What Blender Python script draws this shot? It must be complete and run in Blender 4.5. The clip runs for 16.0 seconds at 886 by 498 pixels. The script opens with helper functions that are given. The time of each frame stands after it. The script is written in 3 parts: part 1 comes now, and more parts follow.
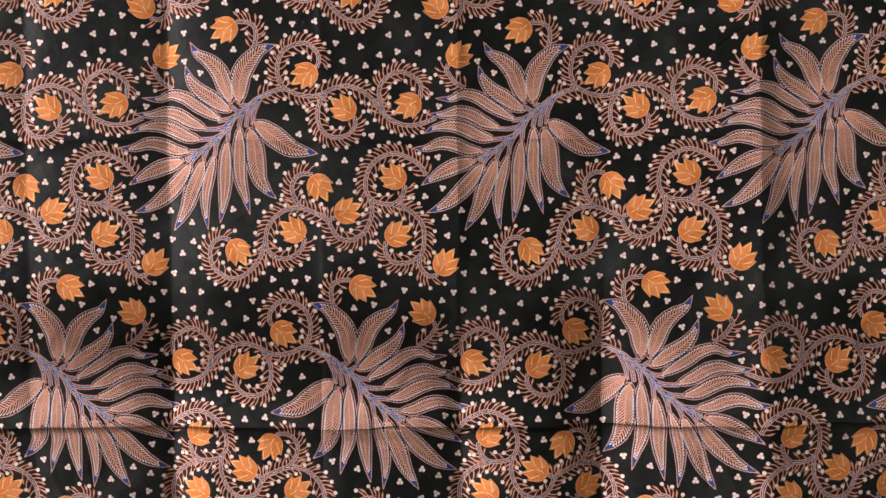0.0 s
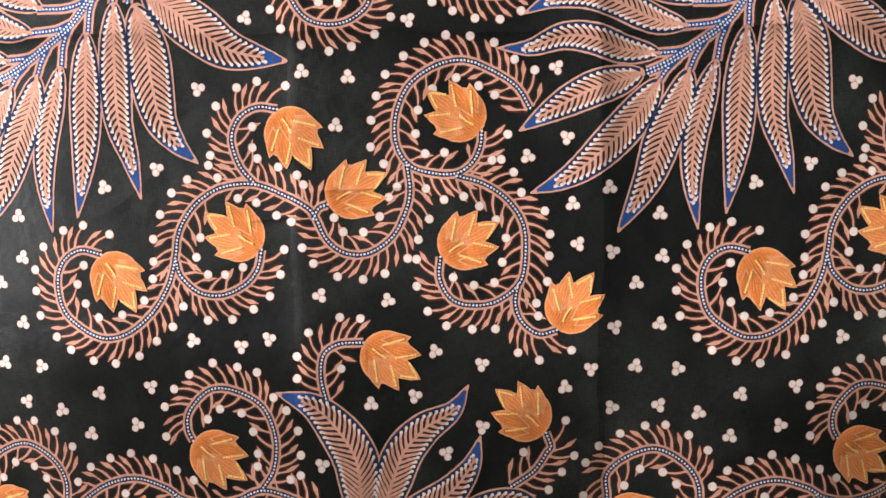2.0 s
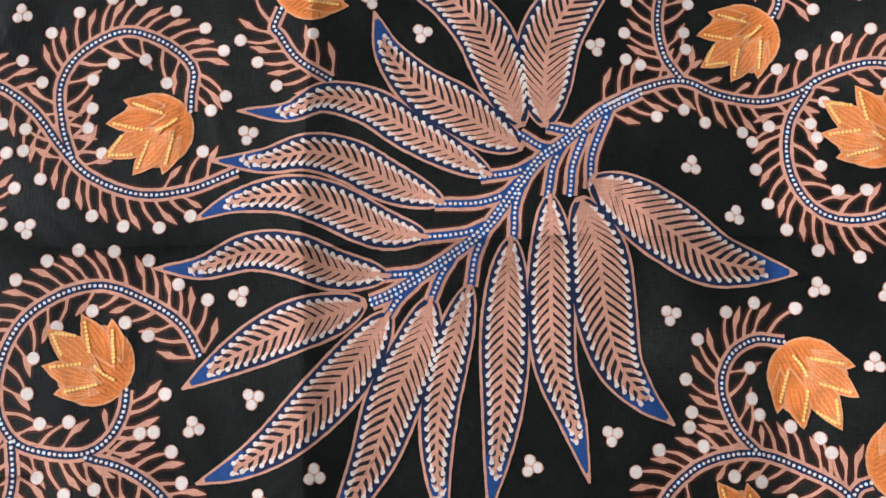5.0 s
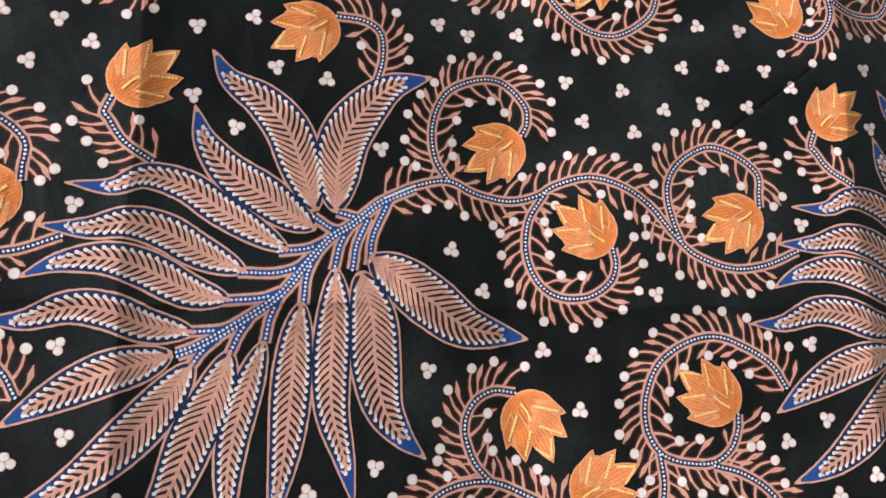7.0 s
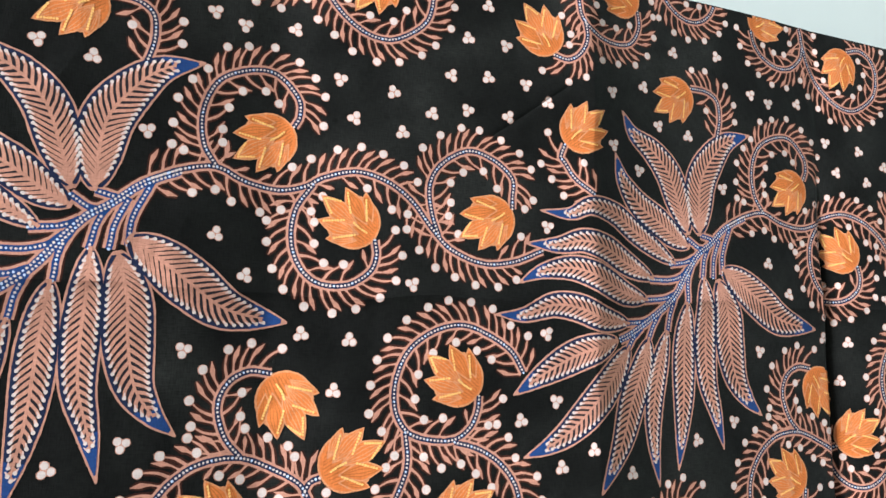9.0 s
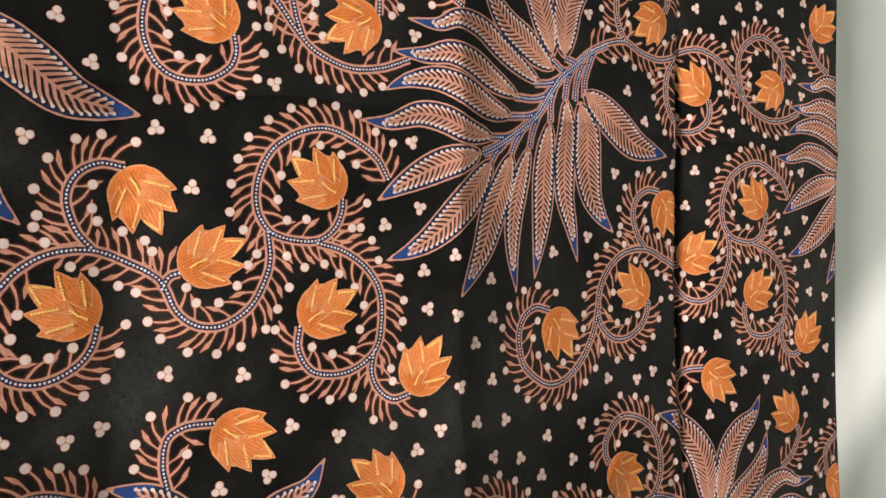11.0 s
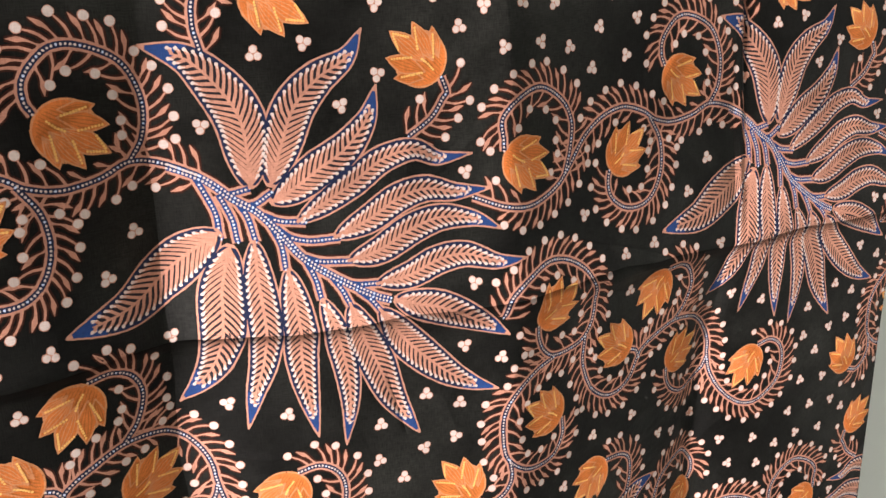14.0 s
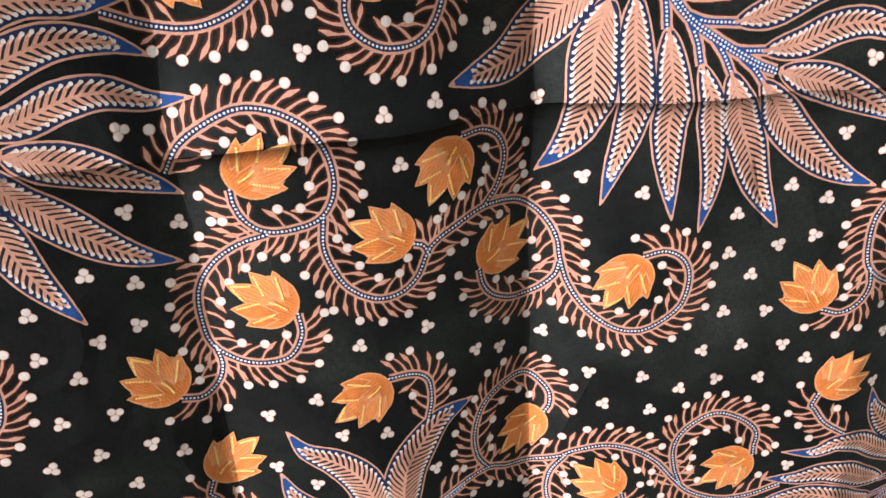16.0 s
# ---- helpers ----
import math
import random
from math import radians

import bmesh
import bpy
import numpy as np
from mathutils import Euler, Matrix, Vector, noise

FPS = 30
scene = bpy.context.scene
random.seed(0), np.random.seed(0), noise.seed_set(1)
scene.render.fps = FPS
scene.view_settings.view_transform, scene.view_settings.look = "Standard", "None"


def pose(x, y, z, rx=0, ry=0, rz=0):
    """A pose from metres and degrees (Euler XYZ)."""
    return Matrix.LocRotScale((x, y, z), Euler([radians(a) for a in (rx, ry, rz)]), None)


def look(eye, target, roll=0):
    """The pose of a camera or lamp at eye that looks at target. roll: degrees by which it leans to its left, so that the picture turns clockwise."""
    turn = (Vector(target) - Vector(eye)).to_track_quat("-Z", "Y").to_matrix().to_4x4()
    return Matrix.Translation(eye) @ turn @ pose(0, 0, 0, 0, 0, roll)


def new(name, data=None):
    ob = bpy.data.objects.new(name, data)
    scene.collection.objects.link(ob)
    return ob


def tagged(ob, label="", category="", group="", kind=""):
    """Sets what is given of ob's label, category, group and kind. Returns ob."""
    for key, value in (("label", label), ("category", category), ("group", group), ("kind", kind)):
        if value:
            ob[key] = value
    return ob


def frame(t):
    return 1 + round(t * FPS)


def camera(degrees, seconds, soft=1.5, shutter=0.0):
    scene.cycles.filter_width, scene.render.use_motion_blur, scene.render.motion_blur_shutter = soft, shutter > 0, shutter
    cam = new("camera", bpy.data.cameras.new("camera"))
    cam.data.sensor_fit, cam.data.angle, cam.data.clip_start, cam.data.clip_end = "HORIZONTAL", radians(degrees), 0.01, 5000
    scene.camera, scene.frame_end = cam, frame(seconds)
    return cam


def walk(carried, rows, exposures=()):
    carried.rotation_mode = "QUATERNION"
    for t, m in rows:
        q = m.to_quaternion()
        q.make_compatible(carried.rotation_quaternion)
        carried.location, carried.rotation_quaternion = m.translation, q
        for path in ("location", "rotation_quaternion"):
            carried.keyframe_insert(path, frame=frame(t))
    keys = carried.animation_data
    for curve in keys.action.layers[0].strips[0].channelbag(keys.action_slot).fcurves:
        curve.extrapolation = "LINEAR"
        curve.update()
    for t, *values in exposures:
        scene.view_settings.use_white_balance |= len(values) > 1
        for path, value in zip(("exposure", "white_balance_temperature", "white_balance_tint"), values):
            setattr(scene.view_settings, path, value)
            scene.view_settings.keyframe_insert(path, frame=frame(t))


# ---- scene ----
cam = camera(59.3, 16.0)
METRES, EYE, TILT, LEAN, TURN = 0.85, 1.4, 0.0, 0.0, 0.0
ROWS = [
    (0.0, 0.0, 0.0, 0.0, 0.0, 0.0, -0.0),
    (0.5, 0.0217, 0.1438, 0.0033, 1.24, -0.59, -0.09),
    (1.0, 0.0191, 0.2465, 0.0084, 1.79, -1.58, -0.07),
    (1.5, -0.0134, 0.3447, 0.0196, 1.72, -2.06, 0.08),
    (2.0, -0.0469, 0.4281, 0.0269, 1.48, -2.56, 0.23),
    (2.5, -0.0535, 0.4864, 0.034, 1.42, -1.86, 0.34),
    (3.0, -0.0197, 0.5358, 0.0451, 1.78, 0.56, 0.49),
    (3.5, 0.0154, 0.5477, 0.059, 2.14, 2.9, 0.65),
    (4.0, 0.0367, 0.5572, 0.0658, 2.32, 5.16, 0.68),
    (6.5, 0.0667, 0.493, 0.0794, -8.78, 9.09, -0.23),
    (7.0, 0.0708, 0.483, 0.0797, -11.86, 9.89, -0.47),
    (7.5, 0.0709, 0.4744, 0.0813, -15.07, 10.8, -0.65),
    (8.0, 0.072, 0.4676, 0.0858, -18.77, 10.34, -0.97),
    (8.5, 0.0831, 0.4618, 0.0881, -21.8, 9.01, -1.42),
    (9.0, 0.0981, 0.4561, 0.08, -23.54, 8.83, -1.4),
    (11.5, 0.111, 0.4509, 0.0315, -33.11, -2.08, -1.69),
    (12.0, 0.118, 0.4479, 0.0184, -32.66, -5.15, -1.44),
    (12.5, 0.1242, 0.4478, 0.0015, -32.17, -8.12, -1.03),
    (13.0, 0.1301, 0.4469, -0.0143, -31.3, -11.21, -0.59),
    (13.5, 0.1303, 0.4492, -0.0244, -29.46, -14.34, -0.19),
    (14.0, 0.1167, 0.4587, -0.0389, -28.53, -17.06, 0.23),
    (14.5, 0.0987, 0.4719, -0.0591, -27.21, -19.28, 0.56),
    (15.0, 0.0828, 0.4788, -0.0784, -23.82, -20.98, 0.89),
    (15.5, 0.0639, 0.4869, -0.0824, -19.52, -24.25, 1.06),
    (16.0, 0.0418, 0.4958, -0.0844, -15.73, -26.64, 1.42),
]
EXPOSURES = [(0.0, -0.16, 6300, 21), (0.5, 0.36, 6250, 20), (1.0, 0.42, 6200, 19), (2.0, 0.34, 6100, 14), (3.0, 0.17, 6000, 13), (4.0, 0.18, 5900, 13), (7.0, 0.27, 5600, 12), (9.0, 0.34, 5800, 12), (11.5, 0.02, 6950, 23), (12.5, 0.08, 6900, 24), (14.5, 0.34, 6700, 22), (15.0, 0.2, 6650, 18), (15.5, 0.14, 6300, 15), (16.0, 0.28, 5950, 11)]
walk(cam, [(t, pose(0, 0, EYE, TILT, LEAN, TURN) @ pose(METRES * x, METRES * y, METRES * z, 90 + pitch, roll, yaw)) for t, x, y, z, yaw, pitch, roll in ROWS], EXPOSURES)

# ---- world, daylight and exposure ----
world = bpy.data.worlds.new("daylight")
scene.world = world
world.use_nodes = True
wn = world.node_tree.nodes
sky = wn.new("ShaderNodeTexSky")
sky.sky_type, sky.sun_disc = "NISHITA", False
sky.sun_elevation, sky.sun_rotation = radians(38), radians(-75)
world.node_tree.links.new(sky.outputs[0], wn["Background"].inputs[0])
wn["Background"].inputs[1].default_value = 0.1


def lamp(name, kind, energy, m, color=(1, 1, 1), **extra):
    data = bpy.data.lights.new(name, kind)
    data.energy, data.color = energy, color
    for key, value in extra.items():
        setattr(data, key, value)
    ob = new(name, data)
    ob.matrix_world = m
    return ob


lamp("window_daylight", "AREA", 134, look((-2.18, -0.16, 1.8), (0.1, 0.66, 1.2)), (1.0, 0.985, 0.94), shape="RECTANGLE", size=0.8, size_y=0.9)
# a thin blade of sun, shaped by the slot added high in the unseen east wall
lamp("sun", "SUN", 3.1, look((3.0, 0, 3.0), (3.0 - 0.62, 0.60, 3.0 - 0.50)), (1.0, 0.97, 0.93), angle=radians(1.6))

# ---- materials ----


def pressed_folds():
    """A shared relief for all the cloth's dyes: crisp ironed hinges and a few random creases, in metres over the cloth's own coordinates."""
    g = bpy.data.node_groups.new("pressed_folds", "ShaderNodeTree")
    g.interface.new_socket("Vector", in_out="INPUT", socket_type="NodeSocketVector")
    g.interface.new_socket("Height", in_out="OUTPUT", socket_type="NodeSocketFloat")
    n, l = g.nodes, g.links
    src, out = n.new("NodeGroupInput"), n.new("NodeGroupOutput")

    def op(kind, *args):
        m = n.new("ShaderNodeMath")
        m.operation = kind
        for i, x in enumerate(args):
            if isinstance(x, (int, float)):
                m.inputs[i].default_value = x
            else:
                l.new(x, m.inputs[i])
        return m.outputs[0]

    def ramp(x, lo, hi, y0, y1):
        m = n.new("ShaderNodeMapRange")
        m.interpolation_type = "SMOOTHSTEP"
        for i, q in enumerate((lo, hi, y0, y1)):
            m.inputs[i + 1].default_value = q
        l.new(x, m.inputs[0])
        return m.outputs[0]

    def noise_at(scale, detail):
        t = n.new("ShaderNodeTexNoise")
        t.inputs["Scale"].default_value, t.inputs["Detail"].default_value = scale, detail
        l.new(src.outputs[0], t.inputs["Vector"])
        return t.outputs["Fac"]

    split = n.new("ShaderNodeSeparateXYZ")
    l.new(src.outputs[0], split.inputs[0])
    u, v = split.outputs[0], split.outputs[1]
    stray = op("MULTIPLY", op("SUBTRACT", noise_at(14, 2), 0.5), 0.010)
    uw, vw = op("ADD", u, stray), op("ADD", v, stray)
    upper, lower = ramp(v, -0.13, -0.02, 0, 1), ramp(v, -0.13, -0.02, 1, 0)
    total = None
    for at, high, reach, mask in ((-0.353, -1.5, 6, None), (-0.234, -1.3, 5, None), (-0.103, 1.2, 5, upper), (-0.103, -1.2, 6, lower), (0.013, 1.3, 6, upper), (0.015, -1.5, 6, lower), (0.137, -3.4, 10, lower), (0.137, -0.8, 6, upper), (0.268, 2.4, 10, upper), (0.268, 1.6, 9, lower), (0.404, -1.8, 7, upper), (0.396, -1.8, 6, lower)):
        off = op("SUBTRACT", uw, at)
        h = op("EXPONENT", op("MULTIPLY", op("SQRT", op("ADD", op("MULTIPLY", off, off), 5e-6)), -1000.0 / reach))
        h = op("MULTIPLY", h, high / 1000.0)
        h = op("MULTIPLY", h, mask) if mask else h
        total = op("ADD", total, h) if total else h
    # the low panels swell gently away from their hinge on one side
    for at, high, reach in ((0.015, -7.0, 45), (0.137, -13.0, 48), (0.137, -4.0, 13), (-0.234, -6.0, 40), (-0.234, -2.0, 12), (-0.103, -8.0, 40), (-0.103, -2.0, 12), (0.396, -11.0, 45), (0.396, -2.5, 12), (0.015, -2.5, 14)):
        h = op("EXPONENT", op("MULTIPLY", op("MAXIMUM", op("SUBTRACT", uw, at), 0.0), -1000.0 / reach))
        total = op("ADD", total, op("MULTIPLY", op("MULTIPLY", h, high / 1000.0), lower))
    # and fall towards it on the other
    for at, high, reach in ((0.137, -5.0, 32), (0.396, -11.0, 55), (0.015, -4.0, 35), (0.268, -4.0, 40), (-0.103, -3.0, 30), (-0.234, -3.0, 30)):
        h = op("EXPONENT", op("MULTIPLY", op("MINIMUM", op("SUBTRACT", uw, at), 0.0), 1000.0 / reach))
        total = op("ADD", total, op("MULTIPLY", op("MULTIPLY", h, high / 1000.0), lower))
    # higher up the panels stand proud at their hinge and fall away beyond it
    for at, high, reach in ((0.013, 3.2, 18), (0.268, 2.6, 16), (-0.234, -2.5, 24), (-0.106, -1.2, 8), (0.404, -3.0, 20)):
        h = op("EXPONENT", op("MULTIPLY", op("MAXIMUM", op("SUBTRACT", uw, at), 0.0), -1000.0 / reach))
        total = op("ADD", total, op("MULTIPLY", op("MULTIPLY", h, high / 1000.0), upper))
    # short pinched creases, each from one end to the other
    for u0, v0, u1, v1, high, wide in ((-0.122, 0.0219, -0.100, 0.0241, 0.9, 1.2), (-0.097, 0.0334, -0.056, 0.0349, 0.9, 1.2), (0.222, 0.158, 0.258, 0.184, -1.1, 1.0), (0.190, -0.225, 0.216, -0.229, 0.7, 1.6),
                                       (0.215, -0.172, 0.222, -0.198, -1.2, 1.8), (0.30, -0.128, 0.37, -0.150, 1.0, 2.0), (0.16, -0.262, 0.145, -0.300, 1.2, 3.0)):
        long = math.hypot(u1 - u0, v1 - v0)
        du, dv = (u1 - u0) / long, (v1 - v0) / long
        x, y = op("SUBTRACT", u, u0), op("SUBTRACT", v, v0)
        run = op("ADD", op("MULTIPLY", x, du), op("MULTIPLY", y, dv))
        off = op("ADD", op("MULTIPLY", x, -dv), op("MULTIPLY", y, du))
        h = op("EXPONENT", op("MULTIPLY", op("ABSOLUTE", off), -1000.0 / wide))
        ends = op("MULTIPLY", ramp(run, -0.004, 0.004, 0, 1), ramp(run, long - 0.004, long + 0.004, 1, 0))
        total = op("ADD", total, op("MULTIPLY", op("MULTIPLY", h, ends), high / 1000.0))
    h = op("MULTIPLY", op("EXPONENT", op("MULTIPLY", op("ABSOLUTE", op("SUBTRACT", vw, 0.092)), -260.0)), 0.0026)
    total = op("ADD", total, h)
    t = op("ADD", vw, 0.147)
    over = op("EXPONENT", op("MULTIPLY", op("MAXIMUM", t, 0.0), -90.0))
    under = op("EXPONENT", op("MULTIPLY", op("MINIMUM", t, 0.0), 500.0))
    total = op("ADD", total, op("MULTIPLY", op("MULTIPLY", over, under), 0.0052))
    # stray creases, more of them low on the cloth
    for scale, high in ((7.0, 0.023), (15.0, 0.010)):
        c = op("MULTIPLY", op("ABSOLUTE", op("SUBTRACT", noise_at(scale, 1.0), 0.5)), -high)
        total = op("ADD", total, op("MULTIPLY", op("MAXIMUM", c, -high * 0.06), ramp(v, -0.25, 0.0, 1.0, 0.4)))
    l.new(total, out.inputs[0])
    return g


FOLD_RELIEF = pressed_folds()


def material(name, color, rough=0.85, grain=0.25, weave=0.35, sheen=0.0, mottled=0.12, gloss=0.2, crumple_sheen=0.0):
    """Printed cotton: a fine thread grain, uneven dye and a woven relief."""
    m = bpy.data.materials.new(name)
    m.use_nodes = True
    n, l = m.node_tree.nodes, m.node_tree.links
    b = n["Principled BSDF"]
    b.inputs["Roughness"].default_value = rough
    b.inputs["Specular IOR Level"].default_value = gloss
    b.inputs["Sheen Weight"].default_value = sheen
    b.inputs["Sheen Roughness"].default_value = 0.5
    uv = n.new("ShaderNodeUVMap")
    fac = []
    for stretch in ((300, 2200, 1), (2200, 300, 1)):
        mp = n.new("ShaderNodeMapping")
        mp.inputs["Scale"].default_value = stretch
        tx = n.new("ShaderNodeTexNoise")
        tx.inputs["Scale"].default_value, tx.inputs["Detail"].default_value = 1.0, 2.0
        l.new(uv.outputs[0], mp.inputs[0])
        l.new(mp.outputs[0], tx.inputs["Vector"])
        fac.append(tx.outputs["Fac"])
    thread = n.new("ShaderNodeMath")
    thread.operation = "ADD"
    l.new(fac[0], thread.inputs[0])
    l.new(fac[1], thread.inputs[1])
    dye = n.new("ShaderNodeTexNoise")
    dye.inputs["Scale"].default_value, dye.inputs["Detail"].default_value = 45.0, 5.0
    l.new(uv.outputs[0], dye.inputs["Vector"])
    g1 = n.new("ShaderNodeMapRange")
    g1.inputs["From Min"].default_value, g1.inputs["From Max"].default_value = 0.6, 1.4
    g1.inputs["To Min"].default_value, g1.inputs["To Max"].default_value = 1 - grain, 1 + grain
    l.new(thread.outputs[0], g1.inputs[0])
    g2 = n.new("ShaderNodeMapRange")
    g2.inputs["From Min"].default_value, g2.inputs["From Max"].default_value = 0.3, 0.7
    g2.inputs["To Min"].default_value, g2.inputs["To Max"].default_value = 1 - mottled, 1 + mottled
    l.new(dye.outputs["Fac"], g2.inputs[0])
    mul = n.new("ShaderNodeMath")
    mul.operation = "MULTIPLY"
    l.new(g1.outputs[0], mul.inputs[0])
    l.new(g2.outputs[0], mul.inputs[1])
    if crumple_sheen:                                                  # paler patches that put the crumples' sheen into the colour
        sheen_noise = n.new("ShaderNodeTexNoise")
        sheen_noise.inputs["Scale"].default_value, sheen_noise.inputs["Detail"].default_value, sheen_noise.inputs["Distortion"].default_value = 11.0, 5.0, 0.5
        l.new(uv.outputs[0], sheen_noise.inputs["Vector"])
        g3 = n.new("ShaderNodeMapRange")
        g3.inputs["From Min"].default_value, g3.inputs["From Max"].default_value = 0.46, 0.70
        g3.inputs["To Min"].default_value, g3.inputs["To Max"].default_value = 0.6, 0.6 + crumple_sheen
        l.new(sheen_noise.outputs["Fac"], g3.inputs[0])
        both = n.new("ShaderNodeMath")
        both.operation = "MULTIPLY"
        l.new(mul.outputs[0], both.inputs[0])
        l.new(g3.outputs[0], both.inputs[1])
        mul = both
    col = n.new("ShaderNodeVectorMath")
    col.operation = "SCALE"
    col.inputs[0].default_value = color
    l.new(mul.outputs[0], col.inputs["Scale"])
    l.new(col.outputs[0], b.inputs["Base Color"])
    slack = n.new("ShaderNodeTexNoise")                       # small slack wrinkles of the worn cotton
    slack.inputs["Scale"].default_value, slack.inputs["Detail"].default_value, slack.inputs["Distortion"].default_value = 26.0, 3.0, 0.6
    l.new(uv.outputs[0], slack.inputs["Vector"])
    wrinkle = n.new("ShaderNodeBump")
    wrinkle.inputs["Strength"].default_value, wrinkle.inputs["Distance"].default_value = 0.6, 0.0042
    l.new(slack.outputs["Fac"], wrinkle.inputs["Height"])
    bump = n.new("ShaderNodeBump")
    bump.inputs["Strength"].default_value, bump.inputs["Distance"].default_value = weave, 0.0002
    relief = n.new("ShaderNodeGroup")
    relief.node_tree = FOLD_RELIEF
    l.new(uv.outputs[0], relief.inputs[0])
    fold = n.new("ShaderNodeBump")
    fold.inputs["Strength"].default_value, fold.inputs["Distance"].default_value = 1.0, 1.0
    l.new(relief.outputs[0], fold.inputs["Height"])
    l.new(wrinkle.outputs[0], fold.inputs["Normal"])
    l.new(fold.outputs[0], bump.inputs["Normal"])
    l.new(thread.outputs[0], bump.inputs["Height"])
    l.new(bump.outputs[0], b.inputs["Normal"])
    return m


def plaster(name, color, scale=60, rough=0.8):
    m = bpy.data.materials.new(name)
    m.use_nodes = True
    n, l = m.node_tree.nodes, m.node_tree.links
    b = n["Principled BSDF"]
    b.inputs["Roughness"].default_value = rough
    co = n.new("ShaderNodeTexCoord")
    t1, t2 = n.new("ShaderNodeTexNoise"), n.new("ShaderNodeTexNoise")
    t1.inputs["Scale"].default_value, t2.inputs["Scale"].default_value = 2.5, scale
    t2.inputs["Detail"].default_value = 6
    for t in (t1, t2):
        l.new(co.outputs["Object"], t.inputs["Vector"])
    mr = n.new("ShaderNodeMapRange")
    mr.inputs["To Min"].default_value, mr.inputs["To Max"].default_value = 0.95, 1.05
    l.new(t1.outputs["Fac"], mr.inputs[0])
    sc = n.new("ShaderNodeVectorMath")
    sc.operation = "SCALE"
    sc.inputs[0].default_value = color
    l.new(mr.outputs[0], sc.inputs["Scale"])
    l.new(sc.outputs[0], b.inputs["Base Color"])
    bump = n.new("ShaderNodeBump")
    bump.inputs["Strength"].default_value, bump.inputs["Distance"].default_value = 0.15, 0.001
    l.new(t2.outputs["Fac"], bump.inputs["Height"])
    l.new(bump.outputs[0], b.inputs["Normal"])
    return m


BLACK = material("black_cotton", (0.0104, 0.0109, 0.0095), 0.60, 0.6, 0.4, 0.0, 0.3, 0.08, 1.3)
TAN = material("tan_dye", (0.50, 0.238, 0.162))
BLUE = material("indigo_dye", (0.014, 0.047, 0.165))
NAVY = material("brown_black_dye", (0.018, 0.013, 0.016))
WHITE = material("undyed_white_cotton", (0.62, 0.525, 0.48), 0.85, 0.16)
ORANGE = material("orange_dye", (0.60, 0.168, 0.037))
RUST = material("rust_dye", (0.42, 0.125, 0.025))
YELLOW = material("yellow_dye", (0.84, 0.50, 0.15))
PALE = material("pale_blue_dye", (0.50, 0.60, 0.78))
MARGIN = material("navy_dye", (0.012, 0.018, 0.050))
PINK = material("pale_pink_cotton", (0.64, 0.46, 0.40))
BLEED = material("red_brown_bleed", (0.046, 0.0145, 0.009), 0.75, 0.5, 0.4, 0.0, 0.3, 0.1)
MATS = [BLACK, TAN, BLUE, NAVY, WHITE, ORANGE, RUST, YELLOW, PALE, MARGIN, PINK, BLEED]
K, T, B_, N_, W_, O_, R_, Y_, P_, M_, PINK_, U_ = range(12)
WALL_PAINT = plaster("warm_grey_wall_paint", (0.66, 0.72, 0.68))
# Unseen side walls, ceiling and floor: colours darkened to cut light bounced onto the cloth.
DARKENED_SIDE_PAINT = plaster("bounce_cutting_grey_paint", (0.22, 0.215, 0.205))
CEILING_PAINT = plaster("white_ceiling_paint", (0.5, 0.49, 0.47))
FLOOR_TILE = plaster("pale_floor_tile", (0.28, 0.26, 0.23), 30, 0.35)

# ---- room ----


def slab(name, lo, hi, mat, label, category):
    bm = bmesh.new()
    bmesh.ops.create_cube(bm, size=1)
    for v in bm.verts:
        v.co = [lo[i] + (v.co[i] + 0.5) * (hi[i] - lo[i]) for i in range(3)]
    me = bpy.data.meshes.new(name)
    bm.to_mesh(me)
    bm.free()
    me.materials.append(mat)
    return tagged(new(name, me), label, category, kind="structure")


WALL_Y = 0.680
WEST, EAST, SOUTH, HIGH = -2.2, 1.6, -2.6, 3.6


def pierced(name, x0, x1, y0, y1, z0, z1, paint, label):
    """A side wall in four pieces round its opening, as one structure."""
    for part_name, lo, hi in ((name, (x0, SOUTH - 0.15, 0), (x1, WALL_Y + 0.15, z0)), (name + "_head", (x0, SOUTH - 0.15, z1), (x1, WALL_Y + 0.15, HIGH)),
                              (name + "_pier", (x0, SOUTH - 0.15, z0), (x1, y0, z1)), (name + "_jamb", (x0, y1, z0), (x1, WALL_Y + 0.15, z1))):
        slab(part_name, lo, hi, paint, label, "wall")


slab("wall_north", (WEST, WALL_Y, 0), (EAST, WALL_Y + 0.15, HIGH), WALL_PAINT, "warm grey painted wall behind the hanging cloth", "wall")
slab("wall_south", (WEST, SOUTH - 0.15, 0), (EAST, SOUTH, HIGH), DARKENED_SIDE_PAINT, "grey wall facing the cloth, darkened to cut bounce light", "wall")
pierced("wall_west", WEST - 0.15, WEST, -0.76, 0.44, 1.2, 2.4, DARKENED_SIDE_PAINT, "grey wall with the window, darkened to cut bounce light")
# Unseen: the added slot shapes the sun patch, the pale paint bounces fill light.
pierced("wall_east", EAST, EAST + 0.06, -0.45, 0.36, 2.125, 2.26, WALL_PAINT, "grey painted wall with a narrow slot added to shape the sun")
slab("floor", (WEST - 0.15, SOUTH - 0.15, -0.1), (EAST + 0.06, WALL_Y + 0.15, 0), FLOOR_TILE, "pale tiled floor of the room", "floor")
slab("ceiling", (WEST - 0.15, SOUTH - 0.15, HIGH), (EAST + 0.06, WALL_Y + 0.15, HIGH + 0.1), CEILING_PAINT, "white painted ceiling", "ceiling")

